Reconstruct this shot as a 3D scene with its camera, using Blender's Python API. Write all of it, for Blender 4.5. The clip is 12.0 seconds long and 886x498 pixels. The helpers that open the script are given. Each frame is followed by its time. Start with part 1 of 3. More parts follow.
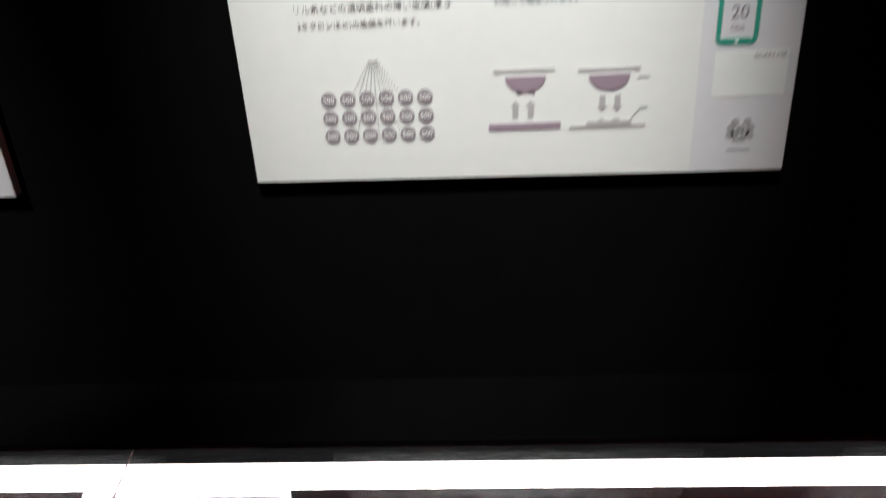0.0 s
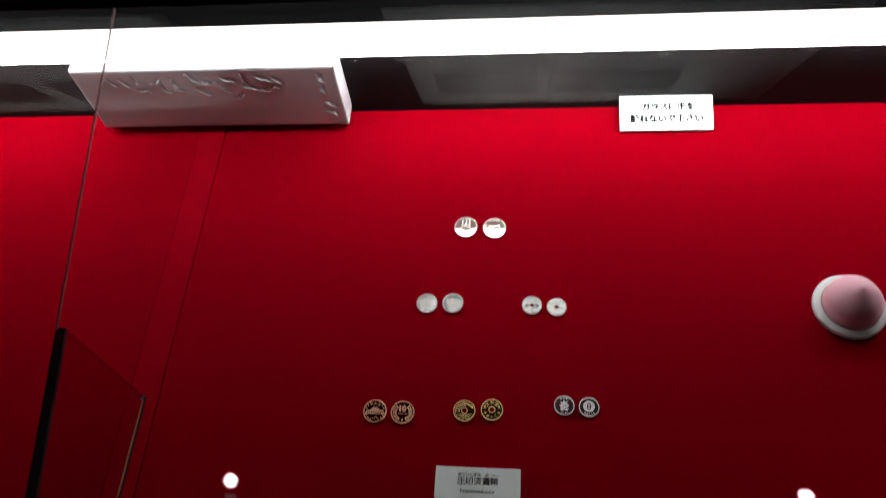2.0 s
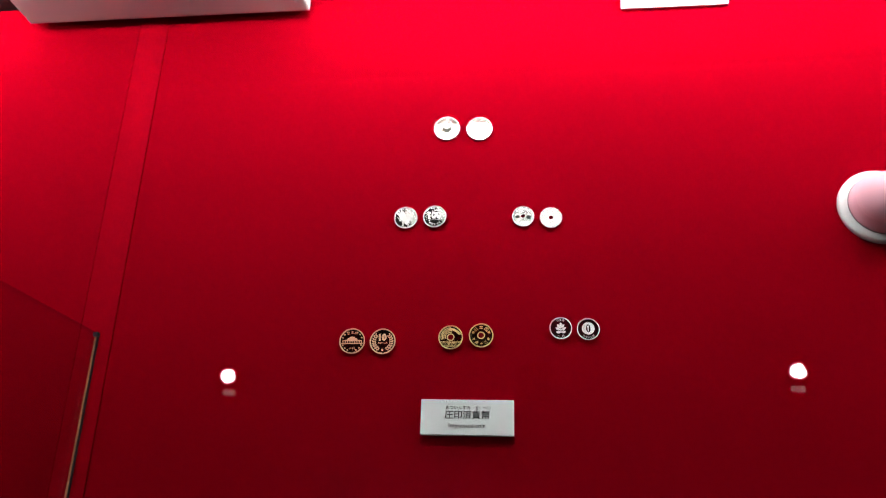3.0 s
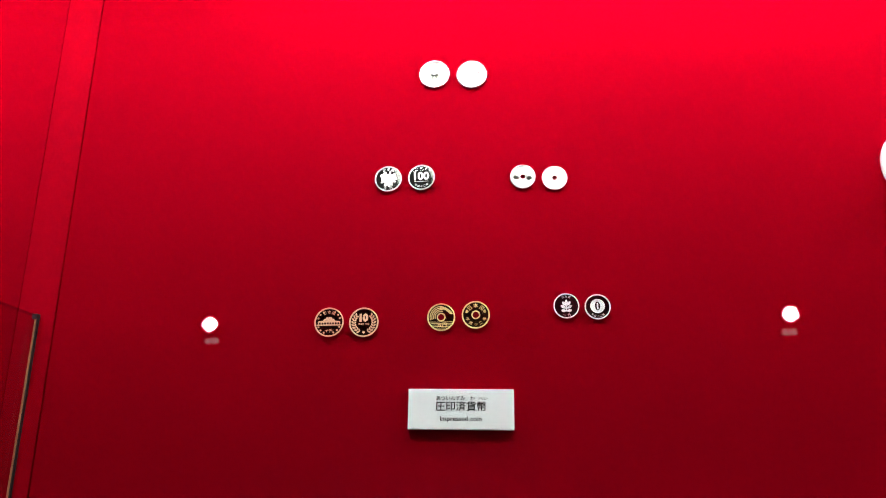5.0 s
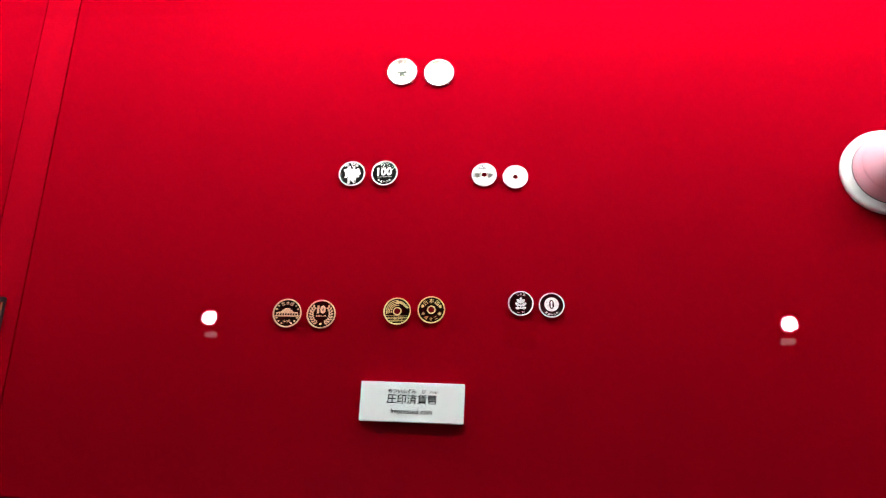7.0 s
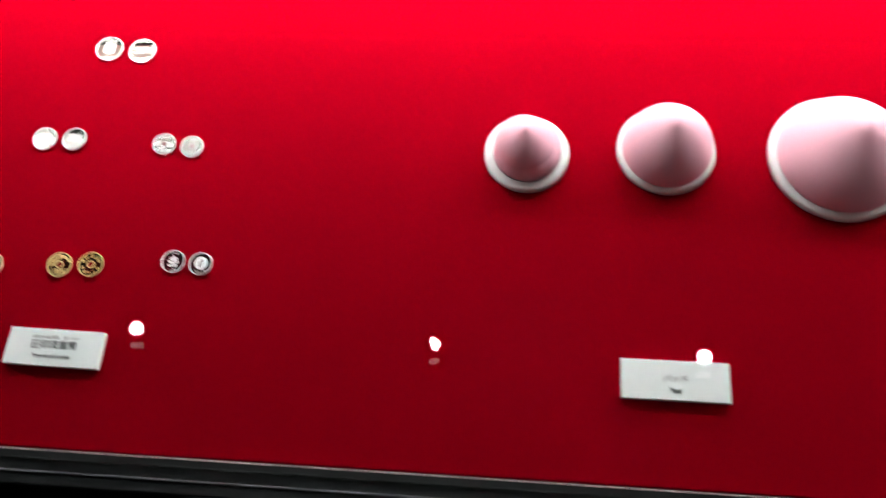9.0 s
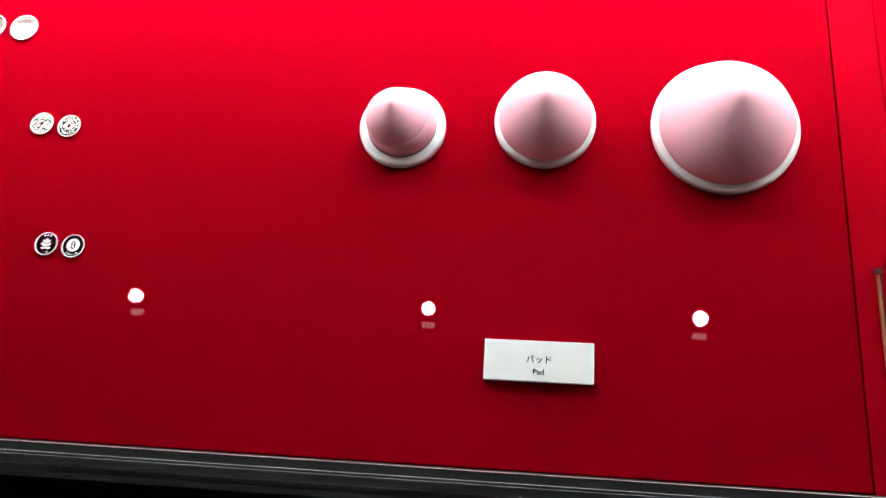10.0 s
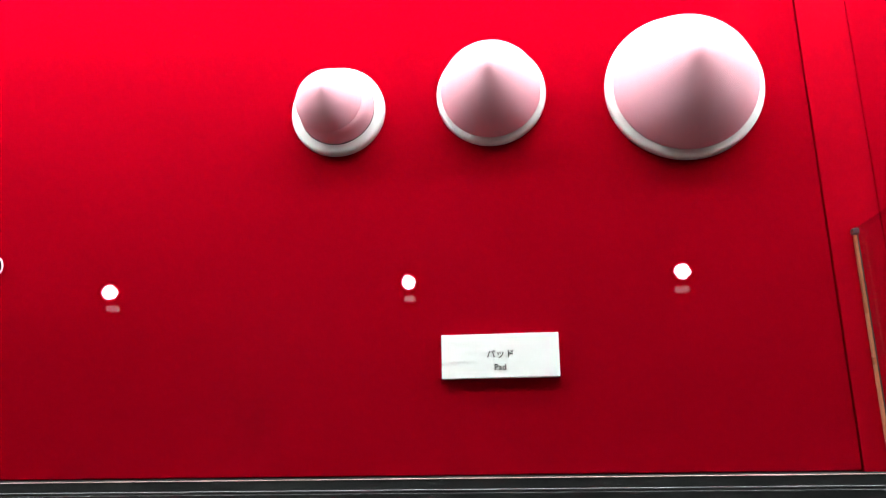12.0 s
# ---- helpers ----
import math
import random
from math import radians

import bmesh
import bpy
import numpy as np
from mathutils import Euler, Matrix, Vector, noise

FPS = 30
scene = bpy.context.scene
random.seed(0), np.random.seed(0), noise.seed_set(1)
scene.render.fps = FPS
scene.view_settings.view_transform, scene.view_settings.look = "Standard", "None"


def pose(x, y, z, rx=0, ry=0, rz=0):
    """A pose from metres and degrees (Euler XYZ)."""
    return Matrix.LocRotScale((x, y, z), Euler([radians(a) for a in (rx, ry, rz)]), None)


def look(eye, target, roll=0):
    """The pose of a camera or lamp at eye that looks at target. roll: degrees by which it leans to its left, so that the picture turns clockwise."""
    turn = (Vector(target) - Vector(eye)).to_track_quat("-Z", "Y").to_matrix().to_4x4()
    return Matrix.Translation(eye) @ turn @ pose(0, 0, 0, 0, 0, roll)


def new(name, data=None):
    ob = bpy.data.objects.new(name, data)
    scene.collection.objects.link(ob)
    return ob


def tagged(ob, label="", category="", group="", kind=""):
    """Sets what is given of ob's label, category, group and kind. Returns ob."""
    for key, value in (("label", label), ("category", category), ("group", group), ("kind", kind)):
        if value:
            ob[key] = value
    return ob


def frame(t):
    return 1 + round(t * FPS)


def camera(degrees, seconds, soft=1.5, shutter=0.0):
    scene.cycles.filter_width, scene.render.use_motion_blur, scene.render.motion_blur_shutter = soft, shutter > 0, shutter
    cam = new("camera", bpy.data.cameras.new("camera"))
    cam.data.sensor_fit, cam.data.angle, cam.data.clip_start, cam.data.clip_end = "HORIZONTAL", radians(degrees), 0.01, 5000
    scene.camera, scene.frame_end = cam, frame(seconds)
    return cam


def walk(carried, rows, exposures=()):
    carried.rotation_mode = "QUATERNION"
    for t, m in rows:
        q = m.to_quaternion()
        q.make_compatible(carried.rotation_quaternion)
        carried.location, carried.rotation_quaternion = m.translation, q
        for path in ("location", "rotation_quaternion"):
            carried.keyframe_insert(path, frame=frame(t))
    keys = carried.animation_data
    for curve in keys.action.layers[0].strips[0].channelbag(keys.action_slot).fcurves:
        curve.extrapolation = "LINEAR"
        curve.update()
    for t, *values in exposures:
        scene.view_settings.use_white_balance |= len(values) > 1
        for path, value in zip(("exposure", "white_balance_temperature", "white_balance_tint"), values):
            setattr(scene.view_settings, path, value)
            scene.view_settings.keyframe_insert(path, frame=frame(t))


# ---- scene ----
cam = camera(60.7, 12.0, soft=0.9, shutter=0.5)
PATH = [
    (0, (0.15, 0.067, 1.648), (0.027, 1.864, 0.778), -3.3),
    (0.5, (0.125, 0.141, 1.586), (-0.055, 1.783, 0.458), -4.7),
    (1, (0.079, 0.215, 1.545), (-0.109, 1.65, 0.164), -5.8),
    (1.5, (0.038, 0.266, 1.488), (-0.143, 1.492, -0.082), -6.5),
    (2, (0.032, 0.305, 1.441), (-0.15, 1.34, -0.26), -8.5),
    (2.5, (0.034, 0.342, 1.409), (-0.141, 1.209, -0.385), -10.8),
    (3, (0.036, 0.374, 1.375), (-0.13, 1.129, -0.469), -12.7),
    (3.5, (0.029, 0.404, 1.341), (-0.112, 1.075, -0.538), -13.6),
    (5.5, (0.027, 0.43, 1.302), (-0.107, 1.027, -0.602), -13.1),
    (6, (0.032, 0.426, 1.305), (-0.113, 1.025, -0.598), -13.8),
    (6.5, (0.05, 0.424, 1.306), (-0.109, 1.021, -0.597), -14.6),
    (8.5, (0.241, 0.415, 1.3), (0.07, 1.087, -0.576), -11.7),
    (9, (0.36, 0.368, 1.301), (0.192, 1.064, -0.566), -10.4),
    (9.5, (0.44, 0.352, 1.303), (0.24, 1.014, -0.574), -13.2),
    (10, (0.483, 0.395, 1.281), (0.248, 0.987, -0.615), -18.8),
    (10.5, (0.496, 0.414, 1.253), (0.245, 0.933, -0.662), -24.6),
    (11, (0.5, 0.423, 1.24), (0.264, 0.911, -0.685), -26.5),
    (11.5, (0.5, 0.425, 1.242), (0.283, 0.907, -0.687), -25.9),
    (12, (0.504, 0.425, 1.242), (0.311, 0.933, -0.682), -22.4),
]
EXPOSURES = [(0.0, -0.4), (0.5, 0.05), (1.0, -0.4), (1.5, -0.98), (2.0, -1.02), (2.5, -0.38), (3.0, 0.15), (3.5, 0.48), (5.5, 0.67), (6.5, 0.67), (8.5, 0.57), (9.0, 0.57), (9.5, 0.72), (10.0, 0.87), (10.5, 1.10), (12.0, 1.18)]
walk(cam, [(t, look(eye, target, roll)) for t, eye, target, roll in PATH], EXPOSURES)

# ---- world and large lights ----
world = bpy.data.worlds.new("world")
scene.world = world
world.use_nodes = True
world.node_tree.nodes["Background"].inputs[0].default_value = (0.02, 0.02, 0.022, 1)
world.node_tree.nodes["Background"].inputs[1].default_value = 0.15
STRIP_GLOW, FILL_GLOW, LEDGE_GLOW, LENS_GLOW, SPOT_WATTS = 8.0, 55.0, 36.0, 60.0, 440.0

# plan, in metres
DECK = 0.72                        # top of the red panels
BACK, FRONT, WALL = 0.95, 0.4050, 1.0
SLOPE = 0.248                      # rise of the glass from front to back
BAYS = [(-1.43, -0.363), (-0.332, 0.717), (0.751, 1.83)]
FINS = [-0.3460, 0.7328]
LAMPS = [(-1.058, -0.136, 3.198), (0.095, -0.153, 3.25), (1.082, -0.125, 3.159)]


def glass_z(y):
    return 0.8900 + SLOPE * (y - 0.56)


# ---- materials ----
def material(name, color, rough=0.5, metal=0.0, vary=0.06, scale=40.0, big=4.0, bump=0.0, bump_scale=300.0, emit=0.0, emit_color=None, sss=0.0, spec=0.5):
    m = bpy.data.materials.new(name)
    m.use_nodes = True
    nt = m.node_tree
    b = nt.nodes["Principled BSDF"]
    co = nt.nodes.new("ShaderNodeTexCoord")
    fine, large = nt.nodes.new("ShaderNodeTexNoise"), nt.nodes.new("ShaderNodeTexNoise")
    fine.inputs["Scale"].default_value, large.inputs["Scale"].default_value = scale, big
    fine.inputs["Detail"].default_value, large.inputs["Detail"].default_value = 4.0, 3.0
    for n in (fine, large):
        nt.links.new(co.outputs["Object"], n.inputs["Vector"])
    add = nt.nodes.new("ShaderNodeMath")
    add.operation = "ADD"
    nt.links.new(fine.outputs["Fac"], add.inputs[0])
    nt.links.new(large.outputs["Fac"], add.inputs[1])
    rng = nt.nodes.new("ShaderNodeMapRange")
    rng.inputs["From Min"].default_value, rng.inputs["From Max"].default_value = 0.6, 1.4
    rng.inputs["To Min"].default_value, rng.inputs["To Max"].default_value = 1.0 - vary, 1.0 + vary
    nt.links.new(add.outputs[0], rng.inputs["Value"])
    mul = nt.nodes.new("ShaderNodeVectorMath")
    mul.operation = "SCALE"
    mul.inputs[0].default_value = color
    nt.links.new(rng.outputs[0], mul.inputs["Scale"])
    nt.links.new(mul.outputs[0], b.inputs["Base Color"])
    rr = nt.nodes.new("ShaderNodeMapRange")
    rr.inputs["From Min"].default_value, rr.inputs["From Max"].default_value = 0.3, 0.7
    rr.inputs["To Min"].default_value, rr.inputs["To Max"].default_value = rough * 0.8, min(1.0, rough * 1.2)
    nt.links.new(large.outputs["Fac"], rr.inputs["Value"])
    nt.links.new(rr.outputs[0], b.inputs["Roughness"])
    b.inputs["Metallic"].default_value = metal
    b.inputs["Specular IOR Level"].default_value = spec
    if sss:
        b.inputs["Subsurface Weight"].default_value = sss
        b.inputs["Subsurface Radius"].default_value = (0.018, 0.010, 0.010)
        b.inputs["Subsurface Scale"].default_value = 1.0
    if bump:
        bn, bt = nt.nodes.new("ShaderNodeBump"), nt.nodes.new("ShaderNodeTexNoise")
        bt.inputs["Scale"].default_value, bt.inputs["Detail"].default_value = bump_scale, 5.0
        bn.inputs["Strength"].default_value, bn.inputs["Distance"].default_value = bump, 0.001
        nt.links.new(co.outputs["Object"], bt.inputs["Vector"])
        nt.links.new(bt.outputs["Fac"], bn.inputs["Height"])
        nt.links.new(bn.outputs["Normal"], b.inputs["Normal"])
    if emit:
        b.inputs["Emission Color"].default_value = (*(emit_color or color), 1)
        b.inputs["Emission Strength"].default_value = emit
    return m


def glass_material(name, tint, ior=1.5, soiled=0.008):
    m = bpy.data.materials.new(name)
    m.use_nodes = True
    nt = m.node_tree
    nt.nodes.remove(nt.nodes["Principled BSDF"])
    out = nt.nodes["Material Output"]
    clear, gloss, mix = nt.nodes.new("ShaderNodeBsdfTransparent"), nt.nodes.new("ShaderNodeBsdfGlossy"), nt.nodes.new("ShaderNodeMixShader")
    fr = nt.nodes.new("ShaderNodeMapRange")          # Schlick's rise towards grazing angles
    lw, pw = nt.nodes.new("ShaderNodeLayerWeight"), nt.nodes.new("ShaderNodeMath")
    lw.inputs["Blend"].default_value = 0.5
    pw.operation = "POWER"
    pw.inputs[1].default_value = 5.0
    nt.links.new(lw.outputs["Facing"], pw.inputs[0])
    nt.links.new(pw.outputs[0], fr.inputs["Value"])
    fr.inputs["To Min"].default_value = ((ior - 1) / (ior + 1)) ** 2
    clear.inputs["Color"].default_value = (*tint, 1)
    gloss.inputs["Roughness"].default_value = 0.0
    nt.links.new(fr.outputs[0], mix.inputs[0])
    nt.links.new(clear.outputs[0], mix.inputs[1])
    nt.links.new(gloss.outputs[0], mix.inputs[2])
    # faint dust and wiped smears
    co, no, mp, soil, last = (nt.nodes.new("ShaderNode" + k) for k in ("TexCoord", "TexNoise", "MapRange", "BsdfDiffuse", "MixShader"))
    no.inputs["Scale"].default_value, no.inputs["Detail"].default_value, no.inputs["Distortion"].default_value = 7.0, 6.0, 1.2
    mp.inputs["From Min"].default_value, mp.inputs["From Max"].default_value = 0.58, 0.78
    mp.inputs["To Min"].default_value, mp.inputs["To Max"].default_value = 0.0, soiled
    nt.links.new(co.outputs["Object"], no.inputs["Vector"])
    nt.links.new(no.outputs["Fac"], mp.inputs["Value"])
    nt.links.new(mp.outputs[0], last.inputs[0])
    nt.links.new(mix.outputs[0], last.inputs[1])
    nt.links.new(soil.outputs[0], last.inputs[2])
    nt.links.new(last.outputs[0], out.inputs["Surface"])
    return m


FELT = material("red_felt", (0.235, 0.0002, 0.0057), 0.9, vary=0.07, scale=260, big=5, bump=0.25, bump_scale=1500, spec=0.0)
FELT_STRIP = material("red_felt_strip", (0.275, 0.0006, 0.007), 0.9, vary=0.07, scale=260, big=5, bump=0.25, bump_scale=1500, spec=0.0)
BLACK_WALL = material("black_wall_paint", (0.0030, 0.0030, 0.0032), 0.7, vary=0.2, scale=30, big=2, bump=0.1, bump_scale=180, spec=0.02)
LEDGE = material("matt_black_ledge", (0.0018, 0.0018, 0.0020), 0.6, vary=0.2, scale=50, big=5, spec=0.05)
BLACK_METAL = material("black_anodised_metal", (0.018, 0.019, 0.020), 0.28, vary=0.2, scale=60, big=6, bump=0.05, bump_scale=700)
RAIL = material("matt_black_rail", (0.016, 0.018, 0.018), 0.5, vary=0.25, scale=60, big=6, bump=0.05, bump_scale=700, spec=0.12)
BEAD = material("dark_polished_bead", (0.10, 0.105, 0.11), 0.35, 0.6, vary=0.4, scale=50, big=7)
# pale, uneven colour stands for strip light caught by the glass edge
EDGE_LIT = material("lit_glass_edge", (0.45, 0.30, 0.29), 0.3, vary=0.5, scale=20, big=5)
BLACK_PANEL = material("black_satin_panel", (0.005, 0.005, 0.0055), 0.55, vary=0.15, scale=40, big=5, spec=0.1)
SOFFIT = material("white_soffit_paint", (0.8, 0.8, 0.8), 0.5, vary=0.04)
DIFFUSER = material("strip_diffuser", (0.9, 0.9, 0.9), 0.4, vary=0.02, emit=STRIP_GLOW, emit_color=(1.0, 0.985, 0.975))
# strong emission for the unseen emitter added below the strip
FILL = material("strip_fill", (0.9, 0.9, 0.9), 0.4, vary=0.02, emit=FILL_GLOW, emit_color=(1.0, 0.985, 0.975))
UNDER = material("under_ledge_diffuser", (0.9, 0.9, 0.9), 0.4, vary=0.02, emit=LEDGE_GLOW, emit_color=(0.97, 0.985, 1.0))
# weak emission for the added surface that the coin fields mirror
UNDER_FILL = material("under_ledge_fill", (0.85, 0.85, 0.85), 0.5, vary=0.06, scale=60, emit=0.25, emit_color=(0.97, 1.0, 0.97))
LENS = material("lamp_lens", (0.9, 0.9, 0.9), 0.3, vary=0.02, emit=LENS_GLOW, emit_color=(1.0, 0.97, 0.95))
# weak emission that imitates the second, ghost reflection of each lens
LENS_GHOST = material("lens_ghost_glow", (0.9, 0.8, 0.8), 0.4, vary=0.02, emit=0.9, emit_color=(1.0, 0.9, 0.9))
GLASS = glass_material("clear_glass", (0.985, 0.99, 0.988))
FIN_GLASS = glass_material("fin_glass", (0.90, 0.93, 0.92), soiled=0.0)
FRONT_GLASS = glass_material("front_glass", (0.985, 0.99, 0.988), soiled=0.0)
BAFFLE = material("matt_black_baffle", (0.004, 0.004, 0.004), 0.95, vary=0.1, spec=0.0)
SEAL = glass_material("glass_joint_seal", (0.74, 0.66, 0.66), soiled=0.5)
PANE_EDGE = material("dark_pane_edge", (0.22, 0.12, 0.11), 0.4, vary=0.2)
GASKET = material("black_gasket", (0.012, 0.012, 0.012), 0.5, vary=0.2)
CHANNEL = material("polished_glass_edge", (0.42, 0.18, 0.09), 0.25, vary=0.3, scale=30, big=14)
PLATE = material("white_label_plastic", (0.82, 0.90, 0.875), 0.5, vary=0.03, scale=120, big=15, bump=0.03)
INK = material("black_ink", (0.012, 0.012, 0.013), 0.9, vary=0.1, spec=0.0)
PLASTER = material("white_plaster", (0.53, 0.56, 0.58), 0.6, vary=0.05, scale=90, big=12, bump=0.25, bump_scale=260)
PAD = material("pale_pink_silicone", (0.79, 0.44, 0.51), 0.6, vary=0.04, scale=60, big=18, bump=0.05, bump_scale=500, sss=0.06, spec=0.15)
PAD_BASE = material("white_pad_base", (0.70, 0.73, 0.71), 0.45, vary=0.05, scale=80, big=20, bump=0.08, bump_scale=500)
PAPER = material("poster_paper", (0.74, 0.73, 0.72), 0.55, vary=0.025, scale=50, big=3, spec=0.25)
PAPER_SIDE = material("poster_side_column", (0.69, 0.67, 0.70), 0.55, vary=0.03, scale=50, big=3, spec=0.25)
PRINT_GREY = material("print_grey_mauve", (0.25, 0.215, 0.235), 0.6, vary=0.08)
PRINT_TEXT = material("print_text_grey", (0.33, 0.31, 0.32), 0.6, vary=0.08)
PRINT_MAUVE = material("print_mauve", (0.30, 0.22, 0.27), 0.6, vary=0.06)
PRINT_PALE = material("print_pale_grey", (0.42, 0.40, 0.41), 0.6, vary=0.06)
PRINT_GREEN = material("print_green", (0.03, 0.30, 0.22), 0.6, vary=0.05)
PRINT_WHITE = material("print_white", (0.80, 0.80, 0.79), 0.6, vary=0.03)
PHOTO = material("print_dark_photograph", (0.09, 0.08, 0.085), 0.5, vary=0.5, scale=18, big=7)
ROOM = material("dark_room_paint", (0.035, 0.034, 0.034), 0.7, vary=0.15, scale=20, big=1.5, bump=0.08)
CARPET = material("dark_carpet", (0.03, 0.028, 0.03), 0.95, vary=0.3, scale=300, big=3, bump=0.4, bump_scale=500, spec=0.1)


def metal_pair(name, color):
    return (material(name + "_mirror_field", color, 0.035, 1.0, vary=0.05, scale=300, big=60),
            material(name + "_frosted_relief", tuple(min(1, c * 0.88) for c in color), 0.5, 0.35, vary=0.05, scale=900, big=80, bump=0.15, bump_scale=4000))


NICKEL = metal_pair("cupronickel", (0.82, 0.81, 0.77))
NICKEL_BRASS = metal_pair("pale_nickel_brass", (0.88, 0.85, 0.76))
BRONZE = metal_pair("bronze", (0.86, 0.53, 0.33))
BRASS = metal_pair("brass", (0.86, 0.66, 0.28))
ALUMINIUM = metal_pair("aluminium", (0.88, 0.94, 0.94))


# ---- mesh helpers ----
def to_mesh(name, bm, mat, smooth=False):
    me = bpy.data.meshes.new(name)
    bmesh.ops.recalc_face_normals(bm, faces=bm.faces)
    bm.to_mesh(me)
    bm.free()
    me.materials.append(mat)
    if smooth:
        me.shade_smooth()
    return me


def part(name, bm, mat, parent, label="", smooth=False):
    ob = new(name, to_mesh(name, bm, mat, smooth))
    if parent is not None:
        ob.parent = parent
        ob.matrix_parent_inverse = parent.matrix_basis.inverted()
    return tagged(ob, label)


def thing(name, label, category, group="", at=(0, 0, 0), kind=""):
    e = new(name)
    e.empty_display_size = 0.05
    e.matrix_basis = Matrix.Translation(at)
    return tagged(e, label, category, group, kind)


def box(bm, lo, hi, bevel=0.0, m=None):
    lo, hi = Vector(lo), Vector(hi)
    r = bmesh.ops.create_cube(bm, size=1.0)
    vs = r["verts"]
    for v in vs:
        v.co = Vector([(lo[k] + hi[k]) / 2 + v.co[k] * (hi[k] - lo[k]) for k in range(3)])
    if bevel:
        es = list({e for v in vs for e in v.link_edges})
        got = bmesh.ops.bevel(bm, geom=es, offset=bevel, segments=2, profile=0.5, affect="EDGES")
        vs = list({v for f in got["faces"] for v in f.verts} | {v for v in vs if v.is_valid})
    if m is not None:
        bmesh.ops.transform(bm, matrix=m, verts=vs)
    return bm


def cube(lo, hi, bevel=0.0, m=None):
    return box(bmesh.new(), lo, hi, bevel, m)


def prism(bm, poly, z0, z1, m=None):
    """A straight prism on a flat polygon."""
    n = len(poly)
    low, top = [bm.verts.new((x, y, z0)) for x, y in poly], [bm.verts.new((x, y, z1)) for x, y in poly]
    bm.faces.new(top)
    bm.faces.new(low[::-1])
    for k in range(n):
        bm.faces.new((low[k], low[(k + 1) % n], top[(k + 1) % n], top[k]))
    if m is not None:
        bmesh.ops.transform(bm, matrix=m, verts=low + top)
    return bm


def ngon(cx, cy, r, n=24, start=0.0, sx=1.0, sy=1.0, turn=0.0):
    c, s = math.cos(turn), math.sin(turn)
    pts = []
    for k in range(n):
        a = start + 2 * math.pi * k / n
        x, y = r * sx * math.cos(a), r * sy * math.sin(a)
        pts.append((cx + c * x - s * y, cy + s * x + c * y))
    return pts


def leaf(cx, cy, length, width, turn):
    """A pointed leaf from (cx, cy) outward along turn."""
    out = []
    for u, w in ((0, 0.06), (0.3, 0.42), (0.6, 0.5), (0.85, 0.28), (1, 0), (0.85, -0.28), (0.6, -0.5), (0.3, -0.42), (0, -0.06)):
        x, y = u * length, w * width
        out.append((cx + x * math.cos(turn) - y * math.sin(turn), cy + x * math.sin(turn) + y * math.cos(turn)))
    return out


def arc_band(bm, r0, r1, a0, a1, z0, z1, n=24, m=None, cx=0.0, cy=0.0):
    outer = [(cx + r1 * math.cos(a0 + (a1 - a0) * k / n), cy + r1 * math.sin(a0 + (a1 - a0) * k / n)) for k in range(n + 1)]
    inner = [(cx + r0 * math.cos(a0 + (a1 - a0) * k / n), cy + r0 * math.sin(a0 + (a1 - a0) * k / n)) for k in range(n + 1)]
    for k in range(n):
        prism(bm, [inner[k], outer[k], outer[k + 1], inner[k + 1]], z0, z1, m)
    return bm


def lathe(bm, profile, n=48, closed=False):
    """Turns a list of (radius, height) about the z axis."""
    rings = []
    for r, z in profile:
        rings.append([bm.verts.new((0, 0, z))] if r < 1e-7 else [bm.verts.new((r * math.cos(2 * math.pi * k / n), r * math.sin(2 * math.pi * k / n), z)) for k in range(n)])
    pairs = list(zip(rings, rings[1:])) + ([(rings[-1], rings[0])] if closed else [])
    for a, b in pairs:
        for k in range(n):
            j = (k + 1) % n
            if len(a) == 1 and len(b) == 1:
                continue
            if len(a) == 1:
                bm.faces.new((a[0], b[k], b[j]))
            elif len(b) == 1:
                bm.faces.new((a[k], b[0], a[j]))
            else:
                bm.faces.new((a[k], b[k], b[j], a[j]))
    return bm


def extrude_x(bm, profile, x0, x1):
    """Runs a closed (y, z) outline along x."""
    a, b = [bm.verts.new((x0, y, z)) for y, z in profile], [bm.verts.new((x1, y, z)) for y, z in profile]
    bm.faces.new(a)
    bm.faces.new(b[::-1])
    n = len(profile)
    for k in range(n):
        bm.faces.new((a[k], b[k], b[(k + 1) % n], a[(k + 1) % n]))
    return bm


def letters(bm, body, size, m, depth=0.0002, width=None, bold=0.0):
    """Adds a line of lettering, centred, lying in the xy plane and then moved by m."""
    c = bpy.data.curves.new("lettering", "FONT")
    c.body, c.size, c.extrude, c.resolution_u, c.offset = body, size, depth, 3, bold
    ob = new("lettering", c)
    bpy.context.view_layer.update()
    me = bpy.data.meshes.new_from_object(ob.evaluated_get(bpy.context.evaluated_depsgraph_get()))
    xs, ys = [v.co.x for v in me.vertices], [v.co.y for v in me.vertices]
    mid = Vector(((min(xs) + max(xs)) / 2, (min(ys) + max(ys)) / 2, 0))
    k = width / (max(xs) - min(xs)) if width else 1.0
    me.transform(m @ Matrix.Diagonal((k, k, 1, 1)) @ Matrix.Translation(-mid))
    bm.from_mesh(me)
    bpy.data.objects.remove(ob)
    bpy.data.curves.remove(c)
    bpy.data.meshes.remove(me)
    return bm


